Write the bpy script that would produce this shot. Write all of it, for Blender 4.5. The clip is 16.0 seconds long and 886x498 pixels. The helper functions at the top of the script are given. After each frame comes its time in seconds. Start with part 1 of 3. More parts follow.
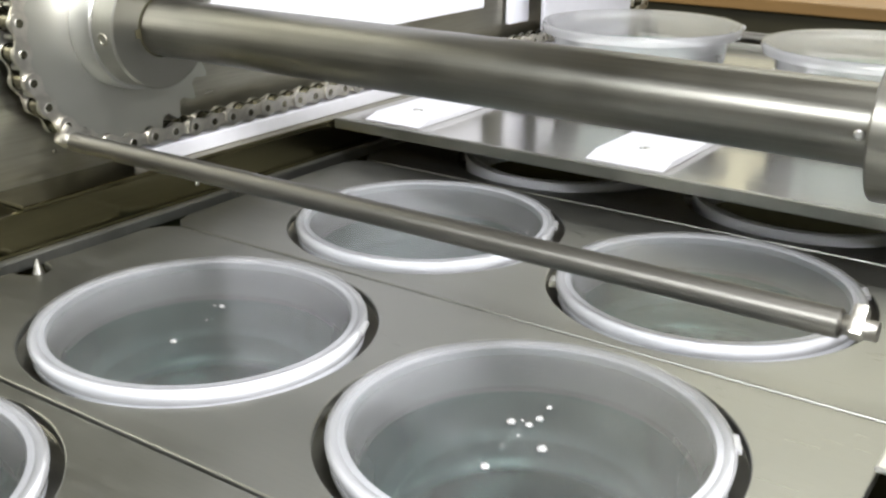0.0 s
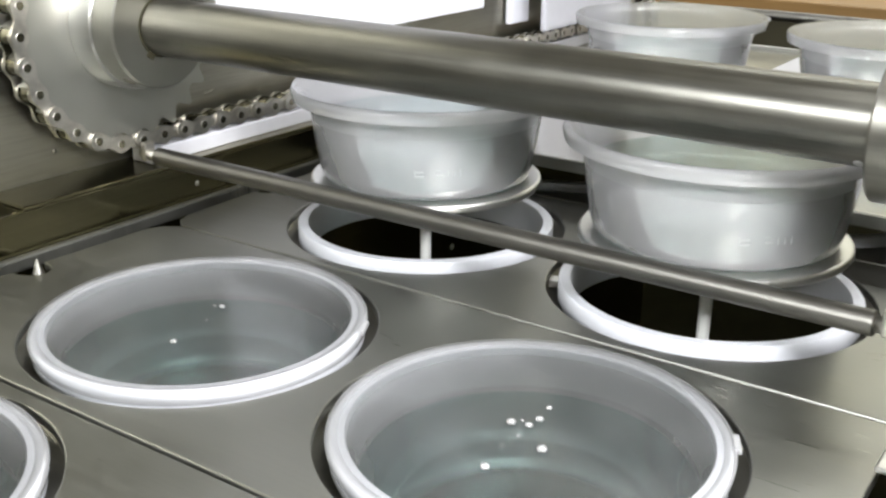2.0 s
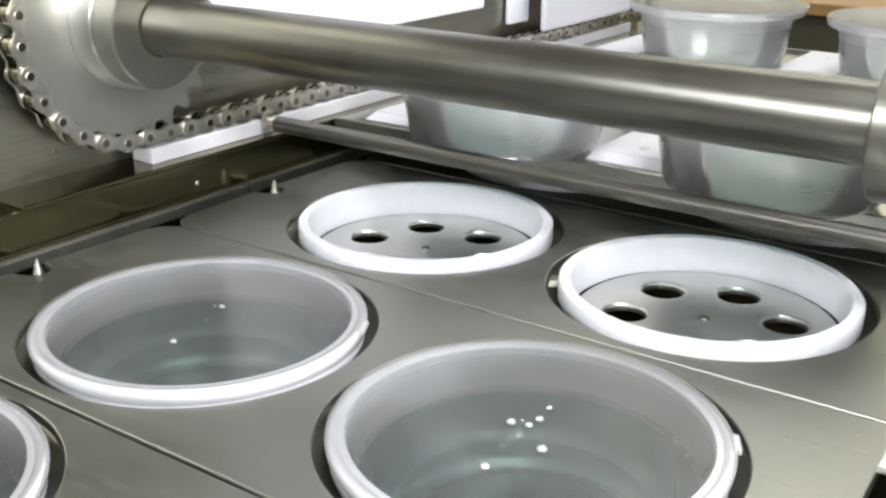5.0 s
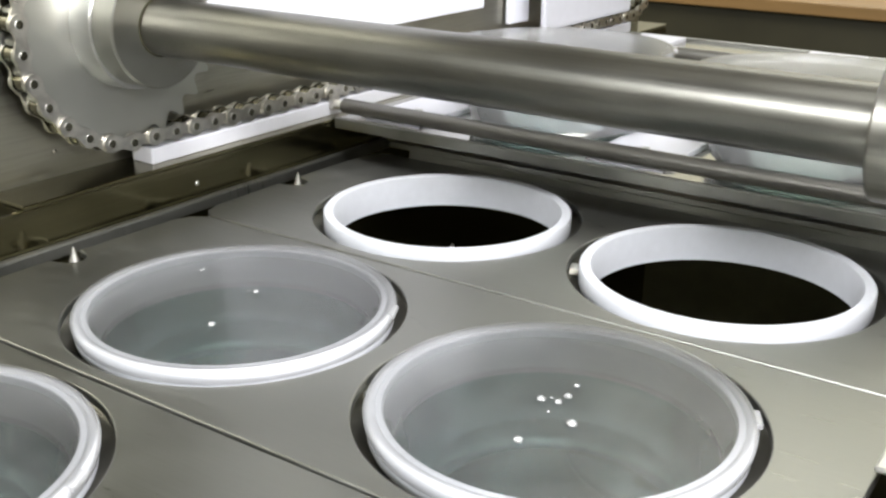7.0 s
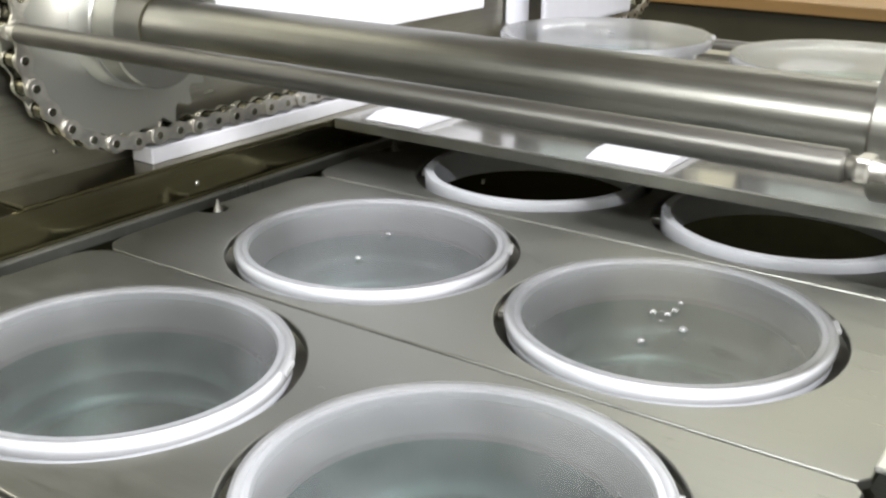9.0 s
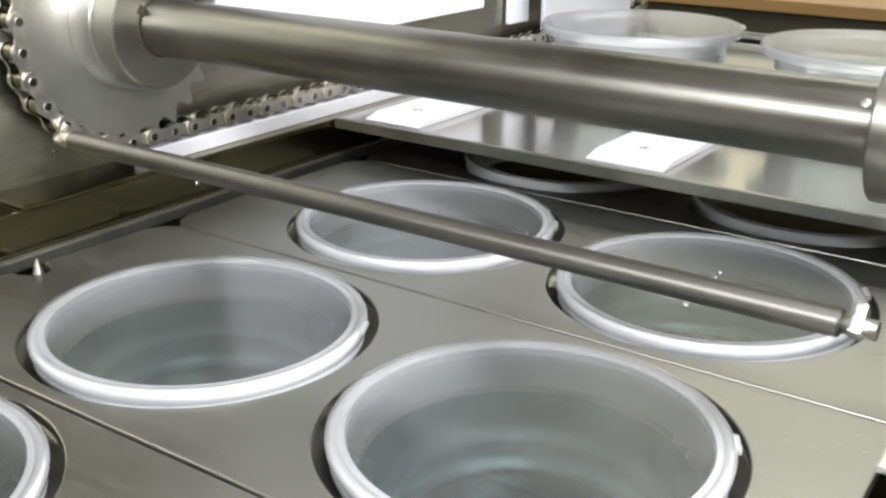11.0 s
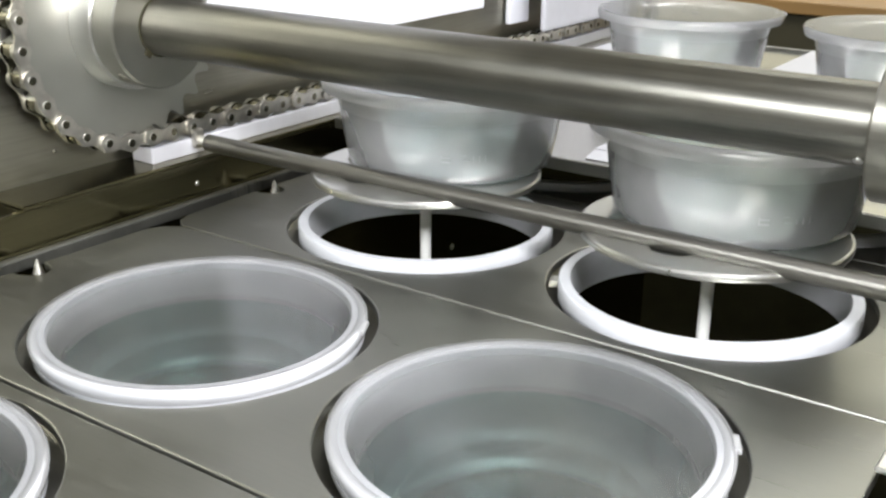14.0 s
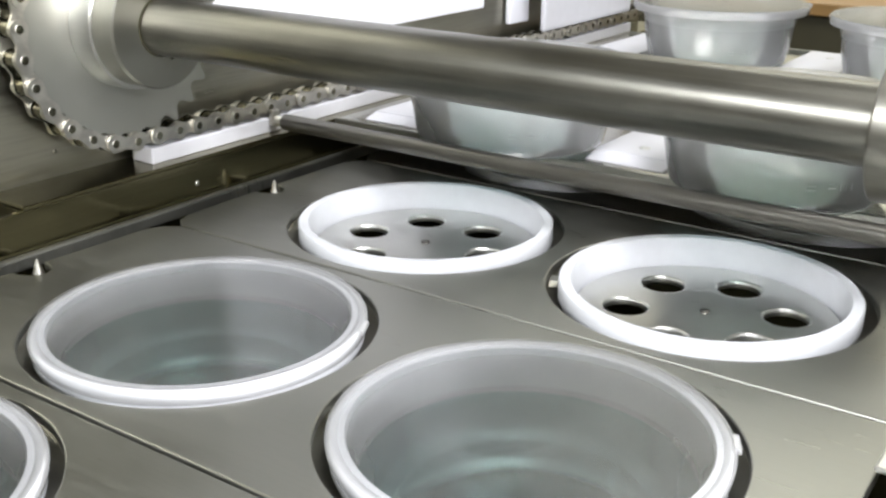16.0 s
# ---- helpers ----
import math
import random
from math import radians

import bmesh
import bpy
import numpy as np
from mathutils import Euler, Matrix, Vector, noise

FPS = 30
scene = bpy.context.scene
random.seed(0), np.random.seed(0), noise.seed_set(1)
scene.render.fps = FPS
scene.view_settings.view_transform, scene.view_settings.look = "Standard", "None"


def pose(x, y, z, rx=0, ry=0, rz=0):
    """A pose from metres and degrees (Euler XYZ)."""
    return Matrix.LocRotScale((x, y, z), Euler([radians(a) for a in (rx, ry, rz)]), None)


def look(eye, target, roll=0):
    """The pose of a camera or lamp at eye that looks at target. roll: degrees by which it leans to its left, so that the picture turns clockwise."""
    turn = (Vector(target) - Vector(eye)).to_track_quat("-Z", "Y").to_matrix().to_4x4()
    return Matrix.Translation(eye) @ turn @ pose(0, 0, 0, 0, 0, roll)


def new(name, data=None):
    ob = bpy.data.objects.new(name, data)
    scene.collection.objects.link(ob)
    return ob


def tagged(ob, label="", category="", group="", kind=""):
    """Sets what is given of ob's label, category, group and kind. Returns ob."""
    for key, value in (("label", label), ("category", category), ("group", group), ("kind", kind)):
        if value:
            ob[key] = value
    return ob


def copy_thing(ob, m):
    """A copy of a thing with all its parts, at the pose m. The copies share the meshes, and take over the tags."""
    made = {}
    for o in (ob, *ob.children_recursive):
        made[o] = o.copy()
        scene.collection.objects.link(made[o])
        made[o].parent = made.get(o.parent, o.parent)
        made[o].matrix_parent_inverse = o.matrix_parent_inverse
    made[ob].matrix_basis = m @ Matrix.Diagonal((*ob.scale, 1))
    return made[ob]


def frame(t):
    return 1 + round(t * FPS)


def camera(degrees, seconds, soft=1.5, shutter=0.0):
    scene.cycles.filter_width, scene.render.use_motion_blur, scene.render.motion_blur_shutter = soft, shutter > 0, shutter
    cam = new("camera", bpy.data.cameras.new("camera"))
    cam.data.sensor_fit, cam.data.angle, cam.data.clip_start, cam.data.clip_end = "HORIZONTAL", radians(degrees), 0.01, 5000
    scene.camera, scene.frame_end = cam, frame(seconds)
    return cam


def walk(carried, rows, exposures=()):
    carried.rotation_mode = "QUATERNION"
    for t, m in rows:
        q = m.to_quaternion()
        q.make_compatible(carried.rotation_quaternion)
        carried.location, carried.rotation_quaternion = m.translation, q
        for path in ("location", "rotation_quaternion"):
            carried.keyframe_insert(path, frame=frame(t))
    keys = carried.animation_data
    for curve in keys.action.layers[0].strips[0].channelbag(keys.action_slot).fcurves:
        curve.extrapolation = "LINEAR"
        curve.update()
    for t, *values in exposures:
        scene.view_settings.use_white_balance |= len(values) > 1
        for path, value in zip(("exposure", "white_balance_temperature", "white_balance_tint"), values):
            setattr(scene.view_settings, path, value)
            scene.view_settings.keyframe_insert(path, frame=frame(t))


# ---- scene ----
cam = camera(44.8256, 16.0, soft=2.5)
EYE = pose(0.2753, -0.2456, 0.1584, 69.7829, -0.5774, 34.7651)
walk(cam, [(0.0, EYE), (16.0, EYE)])

# ---- light ----
world = bpy.data.worlds.new("room_air")
scene.world = world
world.use_nodes = True
world.node_tree.nodes["Background"].inputs[0].default_value = (0.93, 0.97, 1.0, 1)
world.node_tree.nodes["Background"].inputs[1].default_value = 0.25
scene.view_settings.exposure = 0.63
scene.cycles.transparent_max_bounces = 24
scene.cycles.caustics_refractive = False


def area_lamp(name, eye, target, sx, sy, watts, colour):
    data = bpy.data.lights.new(name, "AREA")
    data.shape, data.size, data.size_y, data.energy, data.color = "RECTANGLE", sx, sy, watts, colour
    ob = new(name, data)
    ob.matrix_world = look(eye, target)
    return ob


area_lamp("ceiling_light_near", (-0.08, -1.55, 1.00), (0.12, 0.15, 0.03), 0.95, 0.32, 21, (0.92, 0.945, 0.97))
area_lamp("work_light", (0.345, -0.15, 0.24), (0.12, 0.09, 0.02), 0.10, 0.06, 2.1, (0.98, 0.985, 1.0))
# Added overhead fill for the inner cup walls; no known lamp there.
area_lamp("over_fill_light", (0.55, 0.0, 1.80), (0.15, 0.1, 0.0), 1.0, 1.0, 26, (0.98, 0.985, 1.0))
area_lamp("ceiling_light_side", (1.75, -0.35, 1.45), (0.0, 0.2, 0), 0.30, 1.0, 28, (0.97, 0.98, 1.0))
# Unseen fill, added so that the right-hand plates reflect more brightness.
area_lamp("far_fill_light", (-0.25, 2.2, 1.86), (0.15, 0.2, 0.0), 1.8, 0.8, 7, (0.96, 0.98, 1.0))
# Made-up lamp on the north wall, giving the plates a bright reflection.
area_lamp("north_wall_fill", (-0.35, 1.9, 1.85), (-0.35, 2.8, 0.85), 1.1, 0.25, 44, (0.96, 0.98, 1.0))


# ---- materials ----
def base_material(name, colour, rough, metal=0.0):
    m = bpy.data.materials.new(name)
    m.use_nodes = True
    b = m.node_tree.nodes["Principled BSDF"]
    b.inputs["Base Color"].default_value = (*colour, 1)
    b.inputs["Roughness"].default_value = rough
    b.inputs["Metallic"].default_value = metal
    return m, m.node_tree.nodes, m.node_tree.links, b


def worn(name, colour, rough, metal=0.0, grain=(900, 40, 900), spread=0.12, stain=18.0, bump=0.12, rough_spread=0.12):
    """A surface with a directional grain and larger stains; grain is the noise scale along each axis."""
    m, n, l, b = base_material(name, colour, rough, metal)
    co = n.new("ShaderNodeTexCoord")
    mp = n.new("ShaderNodeMapping")
    mp.inputs["Scale"].default_value = grain
    l.new(co.outputs["Object"], mp.inputs[0])
    fine = n.new("ShaderNodeTexNoise")
    fine.inputs["Scale"].default_value = 1.0
    fine.inputs["Detail"].default_value = 3
    l.new(mp.outputs[0], fine.inputs[0])
    big = n.new("ShaderNodeTexNoise")
    big.inputs["Scale"].default_value = stain
    big.inputs["Detail"].default_value = 5
    l.new(co.outputs["Object"], big.inputs[0])
    mix = n.new("ShaderNodeMath")
    mix.operation = "MULTIPLY_ADD"
    l.new(fine.outputs[0], mix.inputs[0])
    mix.inputs[1].default_value = 0.5
    half = n.new("ShaderNodeMath")
    half.operation = "MULTIPLY"
    l.new(big.outputs[0], half.inputs[0])
    half.inputs[1].default_value = 0.5
    l.new(half.outputs[0], mix.inputs[2])
    ramp = n.new("ShaderNodeMapRange")
    ramp.inputs[1].default_value, ramp.inputs[2].default_value = 0.3, 0.7
    ramp.inputs[3].default_value, ramp.inputs[4].default_value = 1 - spread, 1 + spread
    l.new(mix.outputs[0], ramp.inputs[0])
    col = n.new("ShaderNodeVectorMath")
    col.operation = "SCALE"
    col.inputs[0].default_value = colour
    l.new(ramp.outputs[0], col.inputs["Scale"])
    l.new(col.outputs[0], b.inputs["Base Color"])
    rr = n.new("ShaderNodeMapRange")
    rr.inputs[1].default_value, rr.inputs[2].default_value = 0.3, 0.7
    rr.inputs[3].default_value, rr.inputs[4].default_value = max(rough - rough_spread, 0.04), rough + rough_spread
    l.new(mix.outputs[0], rr.inputs[0])
    l.new(rr.outputs[0], b.inputs["Roughness"])
    if bump:
        bp = n.new("ShaderNodeBump")
        bp.inputs["Strength"].default_value = bump
        bp.inputs["Distance"].default_value = 0.0003
        l.new(fine.outputs[0], bp.inputs["Height"])
        l.new(bp.outputs[0], b.inputs["Normal"])
    return m


def clear(name, tint, see, body, rough, gloss=1.0, through_share=0.3, patch=0.05):
    """Thin translucent plastic, film or water: see is the clear share, body the white scatter."""
    m = bpy.data.materials.new(name)
    m.use_nodes = True
    n, l = m.node_tree.nodes, m.node_tree.links
    n.remove(n["Principled BSDF"])
    out = n["Material Output"]
    tr = n.new("ShaderNodeBsdfTransparent")
    tr.inputs[0].default_value = (*tint, 1)
    df = n.new("ShaderNodeBsdfDiffuse")
    df.inputs[0].default_value = (*body, 1)
    tl = n.new("ShaderNodeBsdfTranslucent")
    tl.inputs[0].default_value = (*body, 1)
    sc = n.new("ShaderNodeMixShader")
    sc.inputs[0].default_value = through_share
    l.new(df.outputs[0], sc.inputs[1])
    l.new(tl.outputs[0], sc.inputs[2])
    mx = n.new("ShaderNodeMixShader")
    co = n.new("ShaderNodeTexCoord")
    no = n.new("ShaderNodeTexNoise")
    no.inputs["Scale"].default_value = 45 if patch < 0.1 else 28
    no.inputs["Detail"].default_value = 3
    l.new(co.outputs["Object"], no.inputs[0])
    mr = n.new("ShaderNodeMapRange")
    mr.inputs[3].default_value, mr.inputs[4].default_value = min(see + patch, 1), max(see - patch, 0)
    l.new(no.outputs[0], mr.inputs[0])
    l.new(mr.outputs[0], mx.inputs[0])
    l.new(sc.outputs[0], mx.inputs[1])
    l.new(tr.outputs[0], mx.inputs[2])
    gl = n.new("ShaderNodeBsdfGlossy")
    gl.inputs["Roughness"].default_value = rough
    fr = n.new("ShaderNodeFresnel")
    fr.inputs[0].default_value = 1.45
    gm = n.new("ShaderNodeMath")
    gm.operation = "MULTIPLY"
    gm.inputs[1].default_value = gloss
    l.new(fr.outputs[0], gm.inputs[0])
    fin = n.new("ShaderNodeMixShader")
    l.new(gm.outputs[0], fin.inputs[0])
    l.new(mx.outputs[0], fin.inputs[1])
    l.new(gl.outputs[0], fin.inputs[2])
    l.new(fin.outputs[0], out.inputs[0])
    return m


def water_material(name, tint):
    """Water that bends the light, with a share that passes straight so that the cup stays lit inside."""
    m, n, l, b = base_material(name, tint, 0.10)
    b.inputs["Transmission Weight"].default_value = 1.0
    b.inputs["IOR"].default_value = 1.33
    tr = n.new("ShaderNodeBsdfTransparent")
    tr.inputs[0].default_value = (*tint, 1)
    mx = n.new("ShaderNodeMixShader")
    mx.inputs[0].default_value = 0.32
    l.new(tr.outputs[0], mx.inputs[1])
    l.new(b.outputs[0], mx.inputs[2])
    l.new(mx.outputs[0], n["Material Output"].inputs[0])
    return m


M_PLATE = worn("satin_stainless", (0.265, 0.265, 0.24), 0.37, 0.97, (60, 1400, 60), 0.10, 11, 0.06, 0.13)
M_SHAFT = worn("turned_steel", (0.185, 0.180, 0.158), 0.33, 1.0, (12, 900, 900), 0.14, 40, 0.02, 0.05)
M_ROD = worn("drawn_steel_rod", (0.155, 0.15, 0.135), 0.40, 1.0, (14, 1500, 1500), 0.05, 40, 0.01, 0.04)
M_DISC = worn("machined_aluminium", (0.60, 0.60, 0.58), 0.32, 1.0, (60, 900, 60), 0.05, 20, 0.008, 0.06)
# Near-white, mostly non-metal: the steel stem's highlight is put into its colour.
M_STEM = worn("whitened_stem", (0.90, 0.90, 0.87), 0.30, 0.35, (900, 900, 20), 0.04, 30, 0.01, 0.04)
M_WHEEL = worn("cast_wheel_aluminium", (0.44, 0.44, 0.40), 0.42, 1.0, (80, 80, 80), 0.04, 25, 0.01, 0.03)
M_HUB = worn("turned_hub_steel", (0.30, 0.295, 0.265), 0.34, 1.0, (900, 60, 60), 0.06, 25, 0.02, 0.06)
M_RING = worn("white_nylon_ring", (0.52, 0.53, 0.56), 0.38, 0.0, (200, 200, 200), 0.05, 30, 0.05, 0.08)
M_WALL = worn("brushed_panel_steel", (0.35, 0.34, 0.285), 0.36, 1.0, (40, 40, 900), 0.16, 14, 0.08, 0.1)
M_RAIL = worn("bright_folded_steel", (0.22, 0.20, 0.12), 0.15, 1.0, (700, 20, 700), 0.12, 12, 0.05, 0.08)
M_CHAIN = worn("oiled_chain_steel", (0.52, 0.505, 0.46), 0.36, 1.0, (400, 400, 400), 0.20, 120, 0.04, 0.1)
M_ROLLER = worn("dark_oiled_rollers", (0.16, 0.15, 0.11), 0.22, 1.0, (300, 300, 300), 0.2, 100, 0.03, 0.08)
M_UHMW = worn("white_slide_plastic", (0.56, 0.56, 0.60), 0.42, 0.0, (150, 150, 150), 0.05, 25, 0.06, 0.1)
M_DEAD = worn("polished_slide_sheet", (0.58, 0.57, 0.53), 0.16, 1.0, (30, 700, 30), 0.08, 12, 0.05, 0.06)
M_PANEL = worn("white_coated_panel", (0.82, 0.82, 0.88), 0.45, 0.0, (60, 60, 60), 0.03, 10, 0.03, 0.08)
# Near-black with little specular: the shade of recesses is painted in.
M_DARK = worn("cavity_shade_colour", (0.060, 0.056, 0.030), 0.80, 0.0, (60, 60, 60), 0.2, 12, 0.1, 0.1)
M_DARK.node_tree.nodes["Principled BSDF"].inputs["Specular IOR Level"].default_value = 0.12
M_GAP = worn("dark_recess_steel", (0.26, 0.25, 0.21), 0.35, 1.0, (80, 80, 80), 0.2, 20, 0.1, 0.1)
# Near-black brown that carries painted shade, not a real panel finish.
M_SHADE = worn("brown_shade_colour", (0.030, 0.026, 0.010), 0.6, 0.0, (30, 30, 30), 0.2, 8, 0.05, 0.1)
M_WOOD = worn("varnished_wood", (0.24, 0.14, 0.05), 0.4, 0.0, (3, 60, 60), 0.25, 6, 0.1, 0.1)
M_ROOM = worn("painted_room_wall", (0.42, 0.40, 0.31), 0.7, 0.0, (20, 20, 20), 0.08, 2, 0.05, 0.1)
M_FLOOR = worn("grey_room_floor", (0.20, 0.20, 0.19), 0.6, 0.0, (20, 20, 20), 0.15, 2, 0.05, 0.1)
M_BASE = clear("clear_plastic_base", (0.95, 0.98, 0.98), 0.975, (0.85, 0.88, 0.88), 0.15, 0.5, 0.3, 0.02)
M_CUP = clear("frosted_clear_plastic", (0.99, 0.99, 0.99), 0.71, (0.99, 0.99, 1.0), 0.06, 1.2, 0.40, 0.06)
M_LIP = clear("milky_plastic_rim", (0.98, 0.98, 0.98), 0.66, (0.97, 0.97, 0.98), 0.14, 0.9, 0.52)
M_FILM = clear("clear_sealing_film", (0.99, 0.99, 0.99), 0.955, (0.88, 0.89, 0.88), 0.16, 1.0, 0.3, 0.03)
M_WATER = water_material("clear_water", (0.80, 0.91, 0.90))
M_DROP = clear("water_drop", (0.92, 0.94, 0.94), 0.72, (0.95, 0.95, 0.95), 0.03, 3.5)


# ---- mesh helpers ----
def finish(name, bm, material, parent=None, label="", smooth=True):
    bmesh.ops.recalc_face_normals(bm, faces=bm.faces)
    me = bpy.data.meshes.new(name)
    bm.to_mesh(me)
    bm.free()
    me.materials.append(material)
    if smooth:
        for p in me.polygons:
            p.use_smooth = True
    ob = new(name, me)
    if parent:
        ob.parent = parent
    if label:
        ob["label"] = label
    return ob


def part(name, bm, material, parent, label="", smooth=False):
    return finish(name, bm, material, parent, label, smooth)


def empty(name, m=None):
    ob = new(name)
    ob.empty_display_size = 0.02
    if m is not None:
        ob.matrix_world = m
    return ob


def box(bm, x0, x1, y0, y1, z0, z1, bevel=0.0):
    g = bmesh.ops.create_cube(bm, size=1.0)
    for v in g["verts"]:
        v.co = Vector((x0 + (v.co.x + 0.5) * (x1 - x0), y0 + (v.co.y + 0.5) * (y1 - y0), z0 + (v.co.z + 0.5) * (z1 - z0)))
    if bevel:
        es = list({e for v in g["verts"] for e in v.link_edges})
        bmesh.ops.bevel(bm, geom=es, offset=bevel, segments=2, affect="EDGES", profile=0.6)
    return bm


def lathe(bm, profile, seg=64, axis="z", closed=False, centre=(0, 0, 0)):
    """Turns a profile of (radius, height) about an axis; split normals at sharp corners by doubled points."""
    rings = []
    for r, h in profile:
        ring = []
        for k in range(seg):
            a = 2 * math.pi * k / seg
            if axis == "z":
                p = (r * math.cos(a), r * math.sin(a), h)
            else:
                p = (h, r * math.cos(a), r * math.sin(a))
            ring.append(bm.verts.new(Vector(p) + Vector(centre)))
        rings.append(ring)
    pairs = list(zip(rings, rings[1:])) + ([(rings[-1], rings[0])] if closed else [])
    for a, b in pairs:
        for k in range(seg):
            f = bm.faces.new((a[k], a[(k + 1) % seg], b[(k + 1) % seg], b[k]))
            f.smooth = True
    return rings


def cap(bm, ring, flip=False):
    f = bm.faces.new(ring if not flip else ring[::-1])
    return f


def solid_lathe(bm, profile, seg=48, axis="z", centre=(0, 0, 0)):
    r = lathe(bm, profile, seg, axis, False, centre)
    cap(bm, r[0], True)
    cap(bm, r[-1])
    return bm


def sharp(ob, degrees=35):
    """Marks hard corners so that smooth faces keep crisp edges."""
    me = ob.data
    bm = bmesh.new()
    bm.from_mesh(me)
    for f in bm.faces:
        f.smooth = True
    for e in bm.edges:
        if len(e.link_faces) == 2 and e.calc_face_angle(0) > radians(degrees):
            e.smooth = False
    bm.to_mesh(me)
    bm.free()
    return ob


def wrap_polygon(bm, outline, holes, z0, z1):
    """A flat plate with an outline and round holes, z0 to z1; each hole is (x, y, r)."""
    verts = [bm.verts.new((x, y, z1)) for x, y in outline]
    edges = [bm.edges.new((verts[k], verts[(k + 1) % len(verts)])) for k in range(len(verts))]
    for cx, cy, r in holes:
        n = 72 if r > 0.02 else 28
        hv = [bm.verts.new((cx + r * math.cos(2 * math.pi * k / n), cy + r * math.sin(2 * math.pi * k / n), z1)) for k in range(n)]
        edges += [bm.edges.new((hv[k], hv[(k + 1) % n])) for k in range(n)]
    res = bmesh.ops.triangle_fill(bm, edges=edges, use_beauty=True, normal=(0, 0, 1))
    faces = [g for g in res["geom"] if isinstance(g, bmesh.types.BMFace)]
    ext = bmesh.ops.extrude_face_region(bm, geom=faces)
    for v in [g for g in ext["geom"] if isinstance(g, bmesh.types.BMVert)]:
        v.co.z = z0
    return bm


# ---- plan ----
LANE = 0.1376          # distance between the two lanes
ROW = 0.1399           # pitch of the carrier plates
HUB_Y, HUB_Z, PITCH_R = 0.0737, 0.0862, 0.0547
PITCH = 0.0127
LINKS = 110
FAR_Y = HUB_Y + (LINKS * PITCH - 2 * math.pi * PITCH_R) / 2
CHAIN_X = -0.123
ROD_R = 0.0612
DISC_TOP = 0.0235
CUP_H = 0.0405
CUP_FOOT = 0.0470

# chain travel of the first pusher rod, seconds and metres along the lower run
TRAVEL = [(0, 0.033), (0.5, 0.0380), (1, 0.0505), (1.5, 0.063), (2, 0.0768), (2.5, 0.0895), (3, 0.103), (4, 0.129), (6.5, 0.1985),
          (7.5, 0.224), (8, 0.2375), (8.5, 0.251), (9, 0.2643), (9.2, 0.2690), (10, 0.290), (11, 0.3118), (11.3, 0.3169),
          (11.5, 0.3214), (12, 0.3354), (12.5, 0.3494), (13, 0.3612), (14, 0.3874), (15, 0.4144), (16, 0.4419)]
# advance of the carrier plates
ADVANCE = [(0, 0), (6.0, 0), (6.3, 0.0028), (6.5, 0.006), (7, 0.0177), (7.5, 0.0345), (8, 0.0558), (8.5, 0.079), (9, 0.1005),
           (9.2, 0.1078), (9.6, 0.1218), (10.1, 0.1345), (10.6, ROW), (16, ROW)]
# top of the lifting discs
LIFT = [(0, -0.060), (0.5, -0.0400), (0.8, -0.0265), (1.0, -0.0130), (1.2, -0.0035), (1.4, 0.0060), (1.6, 0.0135), (1.8, 0.0185),
        (2.0, 0.0215), (2.3, DISC_TOP), (3.9, DISC_TOP), (4.1, 0.0215), (4.3, 0.0160), (4.5, 0.0060), (4.7, -0.0050), (4.9, -0.0120), (5.4, -0.040),
        (5.9, -0.075), (10.4, -0.075), (11.1, -0.060), (11.6, -0.0400), (11.9, -0.0265), (12.1, -0.0140), (12.3, -0.0030), (12.5, 0.0080), (12.7, 0.0145),
        (12.9, 0.0190), (13.1, 0.0215), (13.4, DISC_TOP), (15.0, DISC_TOP), (15.1, 0.0225), (15.2, 0.0200), (15.3, 0.0170), (15.4, 0.0130), (15.5, 0.0095),
        (15.6, 0.0030), (15.7, -0.0025), (15.8, -0.0070), (15.9, -0.0105), (16.0, -0.0128)]


def between(table, t):
    if t <= table[0][0]:
        return table[0][1]
    for (a, u), (b, v) in zip(table, table[1:]):
        if t <= b:
            return u + (v - u) * (t - a) / (b - a)
    return table[-1][1]


def on_chain(s, r=PITCH_R):
    """The y, z and turn (radians about x) of a point at the chain travel s, at radius r round the sprockets."""
    run, half = FAR_Y - HUB_Y, math.pi * PITCH_R
    s = (s - HUB_Y) % (2 * run + 2 * half)
    if s < run:
        return HUB_Y + s, HUB_Z - r, 0.0
    if s < run + half:
        a = (s - run) / PITCH_R
        return FAR_Y + r * math.sin(a), HUB_Z - r * math.cos(a), a
    if s < 2 * run + half:
        return FAR_Y - (s - run - half), HUB_Z + r, math.pi
    a = math.pi + (s - 2 * run - half) / PITCH_R
    return HUB_Y + r * math.sin(a), HUB_Z - r * math.cos(a), a


# ---- carrier plates ----
PLATE_Z = -0.0033       # top of the plates, below the top of the cup rings
PIN_X = -0.0925
RIGHT_PIN = LANE + 0.0925
PIN_Y = -0.0030


